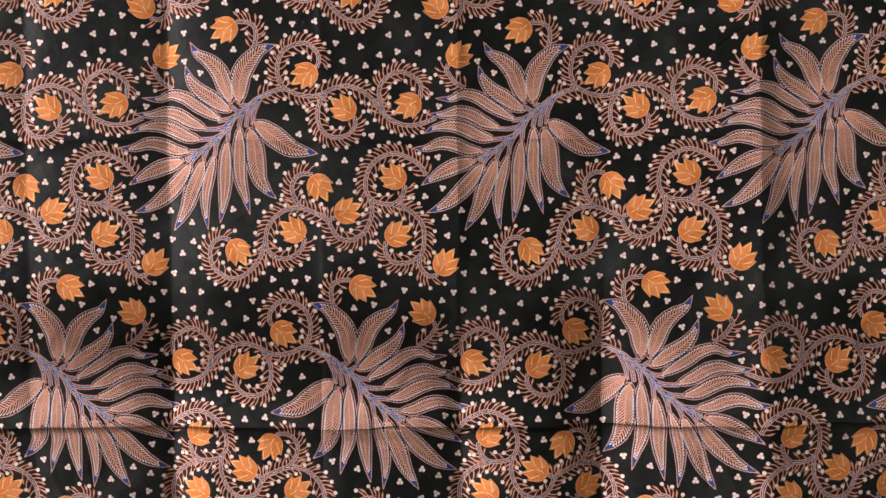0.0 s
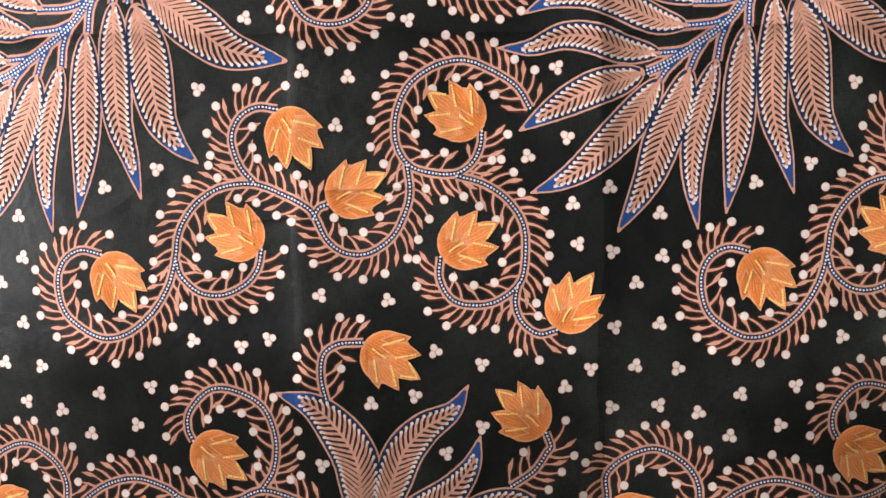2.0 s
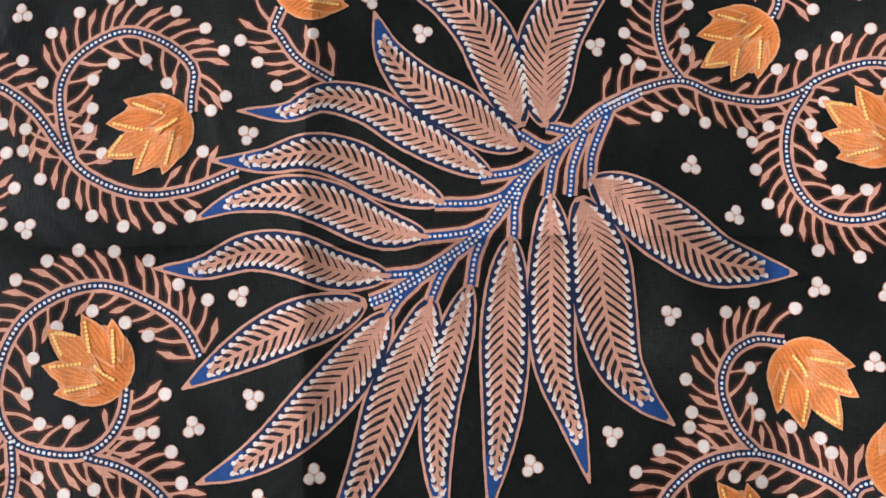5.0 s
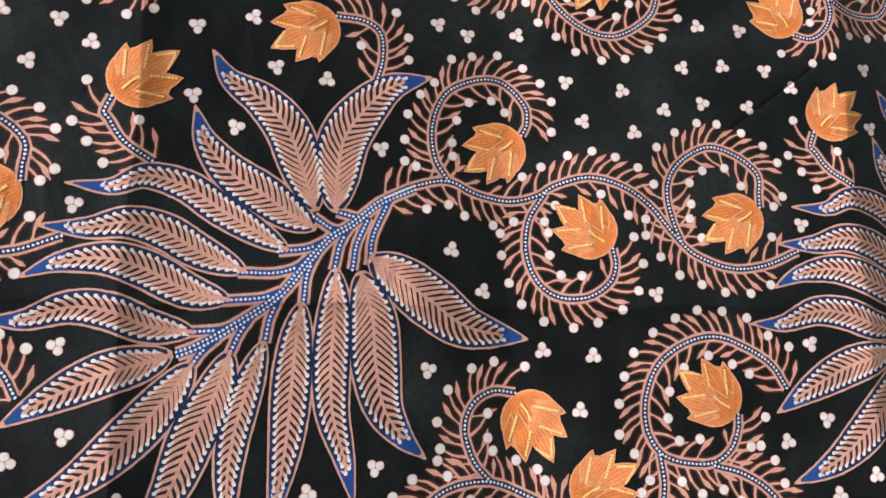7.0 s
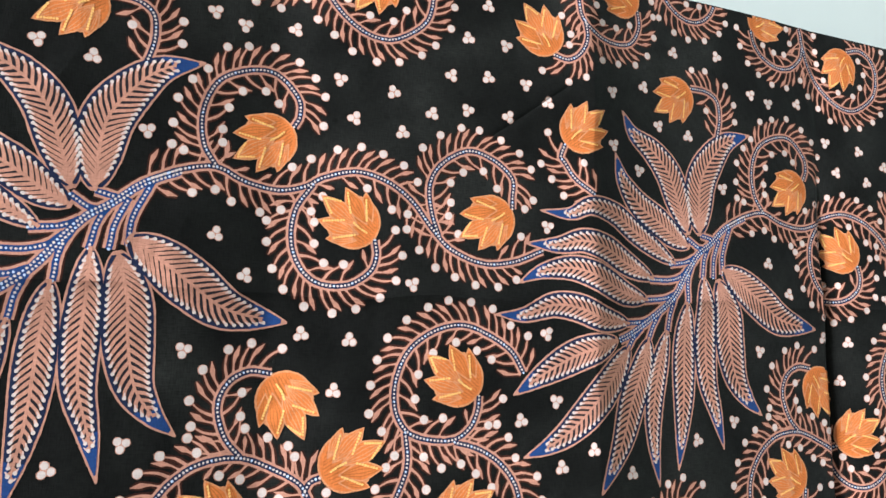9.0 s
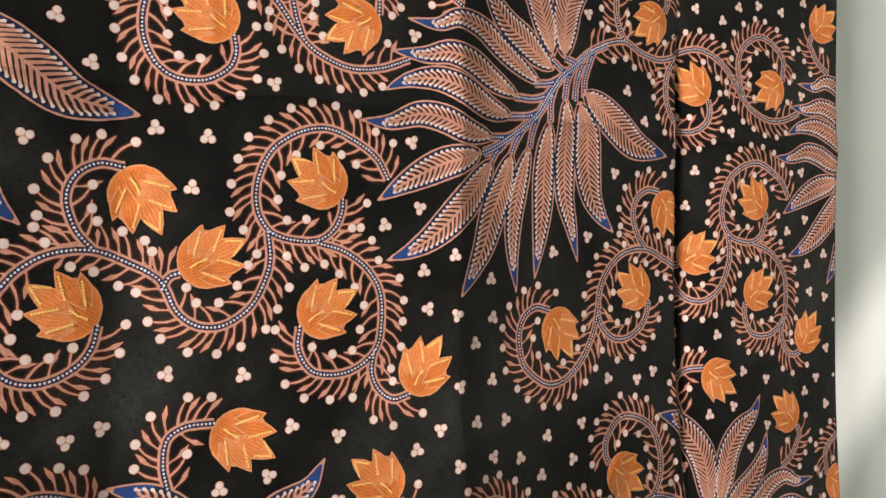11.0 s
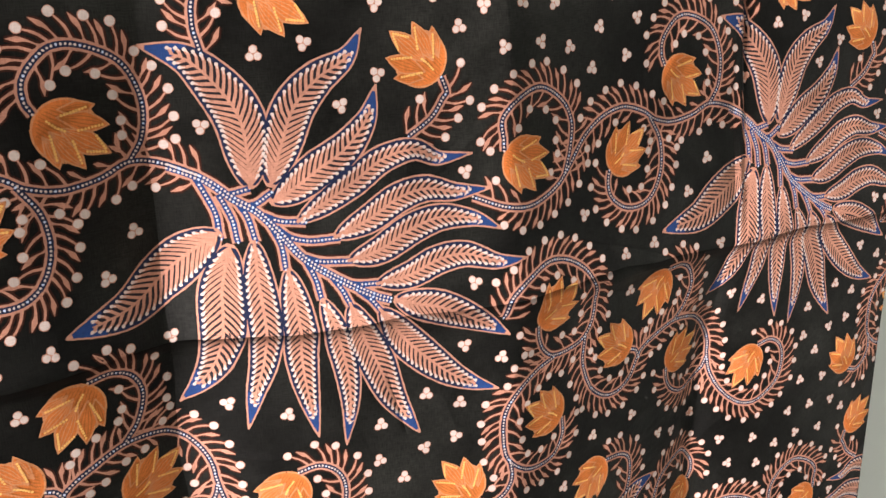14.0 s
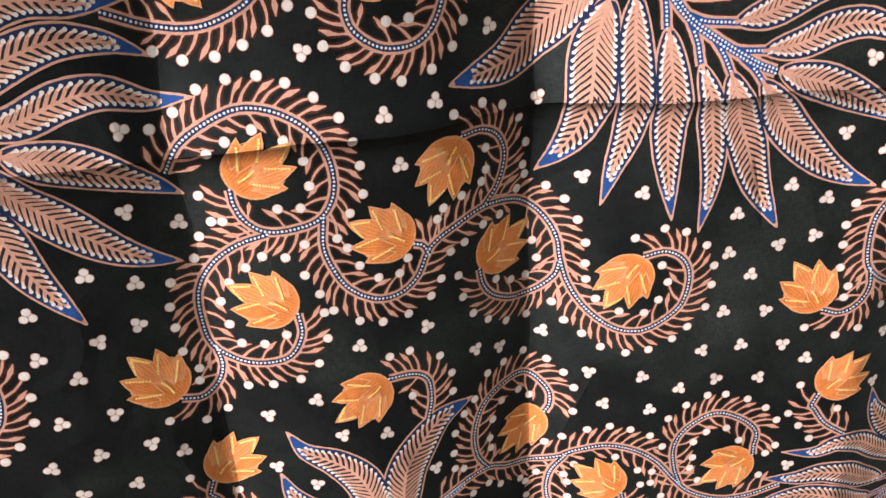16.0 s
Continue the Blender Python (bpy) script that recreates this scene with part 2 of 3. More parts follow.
# ---- the hanging cloth: its shape ----
LEFT, RIGHT, TOP, BOTTOM = -520.0, 526.0, 240.0, -800.0        # edges in millimetres across the cloth
COL, ROW, TURNED = 249.5, 216.5, 246.5                         # the print's repeat, and its mirror step


def smooth(x, a, b):
    s = np.clip((x - a) / (b - a), 0, 1)
    return s * s * (3 - 2 * s)


def top_edge(u):
    """The upper hem, which droops a little towards its corner."""
    return TOP - 3.0 - 8.0 * smooth(u, 330, 526)


def crease(x, at, deep, reach):
    """A pressed fold: a soft hinge; positive stands out towards the room."""
    d = np.sqrt((x - at) ** 2 + 30.0) - 5.48
    return deep * np.exp(-d / reach)


REACH_U, REACH_V = (-400, 520), (-330, 250)


def powers(u, v):
    """Slow swells of the cloth: products of powers of the place, up to the fourth degree."""
    u, v = np.clip(u, *REACH_U) / 300, np.clip(v, *REACH_V) / 300
    return [u ** i * v ** j for i in range(5) for j in range(5 - i)]


def swell(terms, k):
    return sum(a * t for a, t in zip(k, terms))


SAG_X = [-0.05, -1.46, 0.41, -0.51, 0.17, -0.71, 3.13, 0.20, 0.17, -0.59, 0.44, 0.08, -0.34, 0.35, 0.07]
SAG_Z = [-1.79, 3.85, -0.40, -0.28, 0.07, 2.00, 0.01, 0.10, -0.21, 4.64, 0.23, 0.32, 1.33, -0.11, -1.31]
SAG_Y = [7.90, -5.86, 2.88, -0.22, -1.07, 2.89, -10.82, 1.13, -1.01, -0.02, 1.27, -0.48, 0.04, 2.25, 1.02]
# pressed vertical folds: place, depth all along, further depth towards the hem
FOLDS = [(15, -3.51, -6.52), (138, -7.03, -11.33), (270, 4.50, 4.79), (395, -2.40, 6.91), (-234, -5.92, -4.77)]
# sharp pressed lines on top of them: place, height, reach
LINES = [(-353, -2.8, 14), (-234, -2.8, 14), (-103, 2.2, 12), (15, 1.8, 18), (136, -4.0, 18), (267, 2.2, 18)]


def proud(u, v):
    """How far the cloth stands out from its mean plane, in millimetres."""
    low = smooth(-v, -20, 160)
    h = swell(powers(u, v), SAG_Y)
    for at, deep, deeper in FOLDS:
        h = h + crease(u, at, 1.0, 45) * (deep + deeper * low)
    h = h + 0.49 * smooth(-v, 200, 330) * smooth(u, 60, 230) + 2.80 * crease(v + 0.03 * u, -152, 1.0, 40) + (-0.69 * crease(u, 350, 1.0, 22) + -15.67 * crease(u, 392, 1.0, 22)) * smooth(-v, 120, 230)
    for at, deep, reach in LINES:
        fade = {136: smooth(-v, 30, 140), 15: 1 - 1.25 * smooth(-v, 10, 130)}.get(at, 0.75 + 0.35 * np.sin(v / 83.0 + at))
        h = h + crease(u + 1.5 * np.sin(v / 60.0), at, deep, reach) * fade
    # the pleat: its edge stands proud of what follows
    h = h - 6.0 * smooth(u, 399, 404.5) * np.exp(-np.maximum(u - 404.5, 0) / 14.0) * (0.35 + 0.65 * smooth(v, -90, -20)) * smooth(v, -160, -110) * (1 - 0.9 * smooth(v, 90, 180))
    h = h + crease(v, 92, 1.6, 9)
    tuck = v - 3 * np.sin(u / 60.0) + 147
    h = h + 4.2 * np.where(tuck > 0, np.exp(-tuck / 24.0), np.exp(-(tuck / 6.5) ** 2))
    # slack ripples between the folds
    h = h + 0.5 * np.sin(u / 31.0 + v / 130.0) + 0.35 * np.sin(u / 17.0 - v / 75.0 + 1.0) * (0.4 + low) + 0.3 * np.sin(v / 24.0 + u / 90.0) * (0.3 + low)
    h = h + 1.1 * low * np.sin((u + 0.6 * v) / 21.0) * np.exp(-((u - 60) / 60) ** 2 - ((v + 260) / 70) ** 2)
    return h


def place(u, v, h):
    """Millimetres on the cloth, and above it, to metres in the room; and the normals."""
    e = 0.5
    du, dv = (proud(u + e, v) - proud(u - e, v)) / (2 * e), (proud(u, v + e) - proud(u, v - e)) / (2 * e)
    n = np.stack([-du, -np.ones_like(u), -dv], 1)
    n /= np.linalg.norm(n, axis=1)[:, None]
    t = powers(u, v)
    xyz = np.stack([u + swell(t, SAG_X), 667.0 - proud(u, v), 1400.0 + v + swell(t, SAG_Z)], 1)
    return (xyz + n * h[:, None]) / 1000.0, n


def link_mesh(name, verts, loops, totals, mats, uv, normals, parent):
    me = bpy.data.meshes.new(name)
    me.vertices.add(len(verts))
    me.vertices.foreach_set("co", verts.astype(np.float32).ravel())
    me.loops.add(len(loops))
    me.loops.foreach_set("vertex_index", loops.astype(np.int32))
    me.polygons.add(len(totals))
    me.polygons.foreach_set("loop_start", (np.cumsum(totals) - totals).astype(np.int32))
    used = np.unique(mats)
    for k in used:
        me.materials.append(MATS[int(k)])
    me.polygons.foreach_set("material_index", np.searchsorted(used, mats).astype(np.int32))
    layer = me.uv_layers.new(name="UVMap")
    layer.data.foreach_set("uv", (uv[loops] / 1000.0).astype(np.float32).ravel())
    me.update(calc_edges=True)
    me.shade_smooth()
    me.normals_split_custom_set_from_vertices(normals.astype(np.float32))
    ob = new(name, me)
    if parent:
        ob.parent = parent
    return ob


class Print:
    """A flat pattern piece in millimetres: its vertices (u, v, height), faces and dyes."""

    def __init__(self):
        self.v, self.f, self.m = [], [], []

    def face(self, pts, h, mat):
        a = sum(p[0] * q[1] - q[0] * p[1] for p, q in zip(pts, list(pts[1:]) + [pts[0]]))
        k = len(self.v)
        self.v += [(p[0], p[1], h) for p in (pts if a > 0 else pts[::-1])]
        self.f.append(tuple(range(k, k + len(pts))))
        self.m.append(mat)

    def disc(self, c, r, h, mat, n=8, turn=0.0):
        self.face([(c[0] + r * math.cos(turn + 2 * math.pi * i / n), c[1] + r * math.sin(turn + 2 * math.pi * i / n)) for i in range(n)], h, mat)

    def band(self, path, left, right, h, mat, most=2.0):
        """A ribbon along a path, from its left offsets to its right ones."""
        nrm = sides(path)
        k = max(1, int(math.ceil(float(np.max(np.abs(left - right))) / most)))
        rows = [path + nrm * (left + (right - left) * j / k)[:, None] for j in range(k + 1)]
        flip = float(np.mean(left - right)) > 0
        base = len(self.v)
        cnt = len(path)
        for r in rows:
            self.v += [(float(p[0]), float(p[1]), h) for p in r]
        for j in range(k):
            for i in range(cnt - 1):
                a, b = base + j * cnt + i, base + (j + 1) * cnt + i
                q = (a, b, b + 1, a + 1)
                self.f.append(q if flip else q[::-1])
                self.m.append(mat)

    def stroke(self, path, w0, w1, h, mat):
        w = np.linspace(w0, w1, len(path))
        self.band(path, w, -w, h, mat)

    def bake(self):
        self.V = np.array(self.v)
        self.tot = np.array([len(f) for f in self.f])
        self.loop = np.array([i for f in self.f for i in f])
        self.mat = np.array(self.m)
        return self

    def lay(self, name, parent, row, col, rest=None):
        """Lays the piece on the cloth in one repeat; what falls over the hem is cut away."""
        V, loop, tot, mat = self.V.copy(), self.loop, self.tot, self.mat
        V[:, :2] += np.random.normal(0, 0.05, (len(V), 2))     # the dye's edge follows the threads
        if row % 2:
            V[:, 0] = TURNED - V[:, 0]
            loop, tot, mat = loop[::-1], tot[::-1], mat[::-1]
        V[:, 0] += col * COL
        V[:, 1] -= row * ROW
        ok = (V[:, 0] > LEFT) & (V[:, 0] < RIGHT) & (V[:, 1] < top_edge(V[:, 0])) & (V[:, 1] > BOTTOM)
        if not ok.any():
            return None
        if not ok.all():
            owner = np.repeat(np.arange(len(tot)), tot)
            keep = np.ones(len(tot), bool)
            np.logical_and.at(keep, owner, ok[loop])
            if not keep.any():
                return None
            loop, tot, mat = loop[keep[owner]], tot[keep], mat[keep]
            used, loop = np.unique(loop, return_inverse=True)
            V = V[used]
        xyz, nrm = place(V[:, 0], V[:, 1], V[:, 2])
        if rest is not None:
            rest.append((xyz, loop, tot, mat, V[:, :2], nrm))
            return None
        return link_mesh(name, xyz, loop, tot, mat, V[:, :2], nrm, parent)


def sides(path):
    d = np.gradient(path, axis=0)
    d /= np.maximum(np.linalg.norm(d, axis=1), 1e-9)[:, None]
    return np.stack([-d[:, 1], d[:, 0]], 1)


def spline(points, step=1.2):
    """A smooth curve through a few control points, at even steps."""
    p = np.array(points, float)
    p = np.vstack([2 * p[0] - p[1], p, 2 * p[-1] - p[-2]])
    t = np.linspace(0, 1, 24, endpoint=False)[:, None]
    out = [0.5 * (2 * b + (c - a) * t + (2 * a - 5 * b + 4 * c - d) * t ** 2 + (3 * b - a - 3 * c + d) * t ** 3) for a, b, c, d in zip(p, p[1:], p[2:], p[3:])]
    return even(np.vstack(out + [p[-2:-1]]), step)


def even(q, step):
    s = np.concatenate([[0], np.cumsum(np.linalg.norm(np.diff(q, axis=0), axis=1))])
    n = max(3, int(round(s[-1] / step)) + 1)
    g = np.linspace(0, s[-1], n)
    return np.stack([np.interp(g, s, q[:, 0]), np.interp(g, s, q[:, 1])], 1)


H0, H1, H2, H3, H4, H5 = 0.04, 0.08, 0.13, 0.18, 0.23, 0.28            # layers of dye, in millimetres
FULL = []                                                    # discs already taken by the print: (u, v, r)


def leaf(points, wide, lift=0.0, tip_blue=0.84):
    """A plume leaf: tan outline, indigo field, a tan vein with barbs that end in white dots."""
    p = Print()
    ends = np.array(points[-2:], float)
    way = (ends[1] - ends[0]) / np.linalg.norm(ends[1] - ends[0])
    c = spline(list(points) + [tuple(ends[1] + way * 2.2)], 1.3)
    s = np.linspace(0, 1, len(c))
    w = wide * 2.80 * s ** 0.58 * (1 - s) ** 0.97
    w[0] = 0.12 * wide
    nrm = sides(c)
    p.band(c, w + 0.30, -w - 0.30, H1 + lift, T)
    inner = np.maximum(w - 0.42, 0.02)
    p.band(c[1:-2], inner[1:-2], -inner[1:-2], H2 + lift, M_)
    k = int(len(c) * tip_blue)
    p.band(c[k - 3:-2], inner[k - 3:-2], -inner[k - 3:-2], H2 + lift + 0.025, B_)
    field = np.maximum(w - 1.9, 0.05)
    p.band(c[1:k], field[1:k], -field[1:k], H3 + lift, N_)
    vein = np.linspace(0.62, 0.35, len(c))
    p.band(c[: k + 1], vein[: k + 1], -vein[: k + 1], H4 + lift, T)
    length = float(np.sum(np.linalg.norm(np.diff(c, axis=0), axis=1)))
    gap = 2.4
    step = np.linspace(0, length, len(c))

    def along(d, side=0.0, inset=0.0):
        x, y = np.interp(d, step, c[:, 0]), np.interp(d, step, c[:, 1])
        nx, ny = np.interp(d, step, nrm[:, 0]), np.interp(d, step, nrm[:, 1])
        o = side * max(np.interp(d, step, w) - inset, 0.0)
        return np.array([x + nx * o, y + ny * o])

    for side in (1, -1):
        d = wide * 0.55 + (0.5 * gap if side < 0 else 0)
        while d < length * (tip_blue + 0.03):
            out = np.interp(d, step, w) - 1.85
            if out > 0.3:
                end = along(d, side, 1.85)
                root = along(max(0.3, d - (0.35 + 1.0 * out)))
                mid = along(d - 0.42 * (0.35 + out), side * 0.52, 0.6)
                hair = even(np.array([root, mid, end]), 2.0)
                p.stroke(hair, 0.60, 0.48, H4 + lift, T)
                tail = end + (mid - end) / np.linalg.norm(mid - end) * 1.7
                p.stroke(np.array([tail, 0.5 * (tail + end), end]), 0.18, 0.42, H4 + lift + 0.025, PINK_)
                p.disc(end, 0.66, H5 + lift, W_, 8)
            d += gap
    for i in range(0, len(c), 3):
        FULL.append((c[i][0], c[i][1], w[i]))
    return p.bake()


def beaded(p, path, half=1.84, core=0.98, bead=0.47, core_dye=9, rows=(0.0,), laid=None):
    """A stem: two tan edges, an indigo core and rows of pale beads; laid: the beads that it must not run over."""
    ones = np.ones(len(path))
    p.band(path, (half + 0.55) * ones, -(half + 0.55) * ones, H0, U_)
    p.band(path, half * ones, -half * ones, H1, T)
    p.band(path, core * ones, -core * ones, H2, core_dye)
    nrm = sides(path)
    for r in rows:
        for i, q in enumerate(even(path + nrm * r, 1.38)):
            if laid is not None:
                if any((q[0] - x) ** 2 + (q[1] - y) ** 2 < 1.05 for x, y in laid):
                    continue
                laid.append((q[0], q[1]))
            p.disc(q, bead, H3, W_ if i % 5 else P_, 6)


def fringe(p, path, gap=4.45, reach=10.6):
    """Hairs on both sides of a vine: by turns a stalk with a white ball and a small pointed leaf."""
    nrm = sides(path)
    tan = np.gradient(path, axis=0)
    step = np.linalg.norm(tan, axis=1)
    tan /= step[:, None]
    bend = np.sum(np.gradient(tan, axis=0) * nrm, axis=1) / step      # positive: it turns to the left
    bend = np.convolve(np.pad(bend, 4, mode="edge"), np.ones(9) / 9, mode="valid")
    total = float(np.sum(step))
    for side in (1, -1):
        d, turn = 2.0, 0
        while d < total - 1.0:
            i = min(int(d / total * (len(path) - 1)), len(path) - 1)
            d += gap / min(1.6, max(0.62, 1 - bend[i] * side * 8.0))
            turn += 1
            o, nn, tt = path[i], nrm[i] * side, tan[i]
            ball = turn % 2 == 0
            for size in (1.0, 0.82, 0.64):
                r = reach * size * (0.95 + 0.10 * random.random()) * (1.0 if ball else 0.98)
                end = o + nn * r * 0.84 + tt * r * 0.50
                if all((end[0] - q[0]) ** 2 + (end[1] - q[1]) ** 2 > (q[2] + (1.7 if ball else 0.8)) ** 2 for q in near(end)):
                    break
            else:
                continue
            mid = o + nn * r * 0.50 + tt * r * 0.12
            curve = spline([o + nn * 1.2 - tt * 1.0, mid, end], 1.6)
            if ball:
                p.stroke(curve, 1.35, 0.8, H0, U_)
                p.stroke(curve, 0.54, 0.27, H1, T)
                p.disc(end, 1.80, H2, T, 11)
                p.disc(end, 1.54, H3, W_, 11, 0.2)
            else:
                s = np.linspace(0, 1, len(curve))
                w = 0.30 + 0.62 * np.exp(-((s - 0.66) / 0.17) ** 2)
                w[-1], w[0] = 0.05, 0.65
                p.band(curve, w + 0.65, -w - 0.65, H0, U_)
                p.band(curve, w, -w, H1, T)
            grow(end[0], end[1], 1.3 if ball else 0.7)


GRID = {}


def grow(u, v, r):
    """Books a disc, and its images in the neighbouring repeats."""
    for row in (-1, 0, 1):
        for col in (-2, -1, 0, 1, 2):
            x = (TURNED - u if row % 2 else u) + col * COL
            y = v - row * ROW
            if -330 < x < 370 and -240 < y < 330:
                GRID.setdefault((int(x // 16), int(y // 16)), []).append((x, y, r))


def near(e):
    a, b = int(e[0] // 16), int(e[1] // 16)
    return [q for i in (a - 1, a, a + 1) for j in (b - 1, b, b + 1) for q in GRID.get((i, j), ())]


def flower(centre, foot):
    """A tulip head with its foot towards the stem: the round cup, and five pointed petals."""
    c, f = np.array(centre, float), np.array(foot, float)
    a = (c - f) / np.linalg.norm(c - f)
    l = np.array([-a[1], a[0]])

    def at(x, y):
        return c + a * (x - 0.8) + l * y

    cup = Print()
    for k, h, mat in ((1.0, H1, TAN_ORANGE), (0.93, H2, O_)):
        rim = [(10.2 * k * math.cos(g) - 0.6, 10.4 * k * math.sin(g)) for g in np.linspace(0, 2 * math.pi, 28, endpoint=False)]
        rim = [(min(x, 5.5), y) for x, y in rim]
        for (x1, y1), (x2, y2) in zip(rim, rim[1:] + rim[:1]):
            for s0, s1 in ((0.02, 0.35), (0.35, 0.7), (0.7, 1.0)):
                cup.face([at(x1 * s0, y1 * s0), at(x1 * s1, y1 * s1), at(x2 * s1, y2 * s1), at(x2 * s0, y2 * s0)], h, mat)
        cup.disc(at(0, 0), 0.4, h, mat, 6)
    for y in np.arange(-9.0, 9.1, 1.25):
        x0 = -math.sqrt(max(1.0, 84 - y * y))
        path = even(np.array([at(x0, y * 0.88), at(x0 * 0.4, y * 1.04), at(4.0, y * 0.9)]), 2.5)
        cup.stroke(path, 0.14, 0.26, H3, R_)
    for q in even(np.array([at(-0.9, 0.2), at(-3.8, 0.4), at(-6.7, 0)]), 1.02):
        cup.disc(q, 0.47, 0.40, Y_, 7)
    petals = []
    rows = ([((1.2, 9.4), (-3.9, 3.6))], [((1.2, -9.4), (-3.9, -3.6))], [((8.2, 6.9), (2.7, 1.9))], [((8.2, -6.9), (2.7, -1.9))], [((13.2, 0.3), (8.1, 2.9)), ((12.6, -0.5), (8.3, -2.8))])
    # foot, bulge and tip of each petal, its width, its layer, and its row of yellow dots
    for i, (p0, p1, p2, wide) in enumerate((((-6.0, 4.6), (-0.9, 7.7), (3.4, 11.8), 3.5), ((-6.0, -4.6), (-0.9, -7.7), (3.4, -11.8), 3.5), ((-5.0, 2.4), (3.4, 5.3), (10.4, 8.1), 4.6),
                                            ((-5.0, -2.4), (3.4, -5.3), (10.4, -8.1), 4.6), ((-3.0, 0.3), (6.6, 0.4), (15.2, 0.0), 5.0))):
        p = Print()
        lift = 0.045 * (i // 2) + 0.11
        path = spline([at(*p0), at(*p1), at(*p2)], 1.1)
        s = np.linspace(0, 1, len(path))
        w = wide * np.minimum(1.0, 0.05 + s * 1.75) * (1 - s ** 2.6)
        p.band(path, w, -w, H1 + lift, TAN_ORANGE)
        v = np.maximum(w - 0.62, 0.03)
        p.band(path[1:-1], v[1:-1], -v[1:-1], H1 + lift + 0.02, O_)
        nr = sides(path)
        for q in (-0.62, -0.22, 0.24, 0.64):
            n1 = int(len(path) * 0.9)
            p.stroke(path[1:n1:2] + nr[1:n1:2] * (v[1:n1:2] * q)[:, None], 0.13, 0.20, H1 + lift + 0.035, R_ if i % 2 else TAN_ORANGE)
        for r0, r1 in rows[i]:
            for q in even(np.array([at(*r0), 0.5 * (at(*r0) + at(*r1)), at(*r1)]), 1.02):
                p.disc(q, 0.47, 0.40, Y_, 7)
        petals.append(p.bake())
    return cup.bake(), petals


def dots(centre):
    """Three white dots set close together on one tan ground."""
    ground, white = Print(), []
    turn = random.random() * 6.28
    mids = [(centre[0] + 1.55 * math.cos(turn + i * 2.094), centre[1] + 1.55 * math.sin(turn + i * 2.094)) for i in range(3)]
    ground.face([(q[0] + 1.5 * math.cos(turn + i * 2.094 + g), q[1] + 1.5 * math.sin(turn + i * 2.094 + g)) for i, q in enumerate(mids) for g in np.linspace(-1.95, 1.95, 9)], H1, T)
    for q in mids:
        d = Print()
        d.disc(q, 1.26, H2, W_, 10)
        white.append(d.bake())
    return ground.bake(), white


TAN_ORANGE = len(MATS)
MATS.append(material("orange_tan_dye", (0.60, 0.245, 0.105)))

# ---- the print: one repeat, in millimetres ----
LEAVES = [leaf(*a, lift=0.004 * i) for i, a in enumerate((
    ([(70.6, 123.1), (65.4, 138.4), (60.6, 150.4), (52.2, 159.5), (41.6, 166.2), (36.4, 174.3)], 7.704),
    ([(77.5, 123), (77.4, 134.2), (79.1, 147.7), (85.6, 158.8), (95.2, 168.4), (107.7, 172.8)], 8.667),
    ([(71.2, 117.6), (63, 121.6), (54, 127.7), (43.2, 134.6), (34.9, 144.4), (31.4, 154.5)], 7.062),
    ([(62.4, 109.7), (51.7, 115.8), (40.1, 122.7), (29.5, 129.5), (17.4, 132.1), (7.6, 128.1), (-4, 128.6)], 5.564),
    ([(49.5, 102.6), (35.5, 108.2), (24.2, 114.5), (13.2, 117), (1.8, 114.8), (-10.9, 114.9)], 5.992),
    ([(45.2, 93.4), (32.8, 95.9), (19.1, 102.6), (7.4, 105.5), (-5.5, 103.8), (-14.7, 99.7)], 6.206),
    ([(35.2, 83.5), (21.6, 85.1), (10.1, 89.3), (-1.2, 90.4), (-13.7, 86.4), (-24.2, 86.3)], 5.778),
    ([(29, 76.9), (20.5, 74), (9.4, 70.7), (-4.5, 63.9), (-16.4, 56.7)], 6.634),
    ([(35.2, 74.4), (25.9, 61.3), (16.8, 51.3), (6.3, 42), (-3, 36.4), (-12, 33)], 7.062),
    ([(46, 78), (42, 65), (36, 52), (30, 36), (20, 19)], 7.276),
    ([(56, 81), (52, 68), (48, 52), (47, 36), (49, 20)], 5.243),
    ([(67.1, 93.3), (65.9, 81.5), (65, 67.9), (64.2, 52.8), (62.6, 39.8), (60.2, 25.6)], 6.42),
    ([(77.7, 104.6), (77.7, 90.2), (77.1, 74.6), (77.9, 59.3), (81.8, 45.8), (85.1, 32.6)], 6.42),
    ([(85.8, 103.8), (90, 88.5), (91.4, 74.5), (94.2, 60.7), (100.5, 51.1), (106.8, 45.4)], 8.453),
    ([(88.6, 108.5), (98.8, 102.2), (109.9, 94.1), (122.3, 86), (141.8, 82.3)], 8.988),
))]
STEMS = [
    [(30.2, 76.8), (36.7, 79.5), (48.3, 86.6), (60.1, 95.3), (68.7, 106.2), (75.8, 114.6), (83, 119.5), (92.3, 127.3), (103.8, 132.9)],
    [(61.5, 109.7), (68.6, 110.8), (73.6, 113.3)],
    [(49.5, 102.3), (58.2, 102.4), (65.1, 104.4), (69.5, 108.4)],
    [(45.2, 93.4), (54.9, 94.4), (60.4, 96.6)],
    [(34.9, 83.7), (43.3, 84.5), (49.1, 87.5)],
    [(35.2, 74.4), (37.6, 77.8), (42, 81.8)],
    [(46.5, 78.8), (48.4, 83.2), (52.5, 89.5)],
    [(56.6, 82.9), (57.6, 88.4), (60.9, 96.2)],
    [(67.9, 95.1), (68.7, 102.6), (72.5, 110.9)],
    [(77.6, 106.1), (79.1, 112.9), (82.1, 118.5)],
    [(83.5, 106.5), (84.5, 113), (88.2, 121.9)],
    [(89, 108.1), (89.9, 115.9), (95.2, 128.3)],
    [(72.1, 120), (75.7, 117.7), (79.4, 117.1)],
    [(79.9, 122.7), (85.8, 121.4)],
]
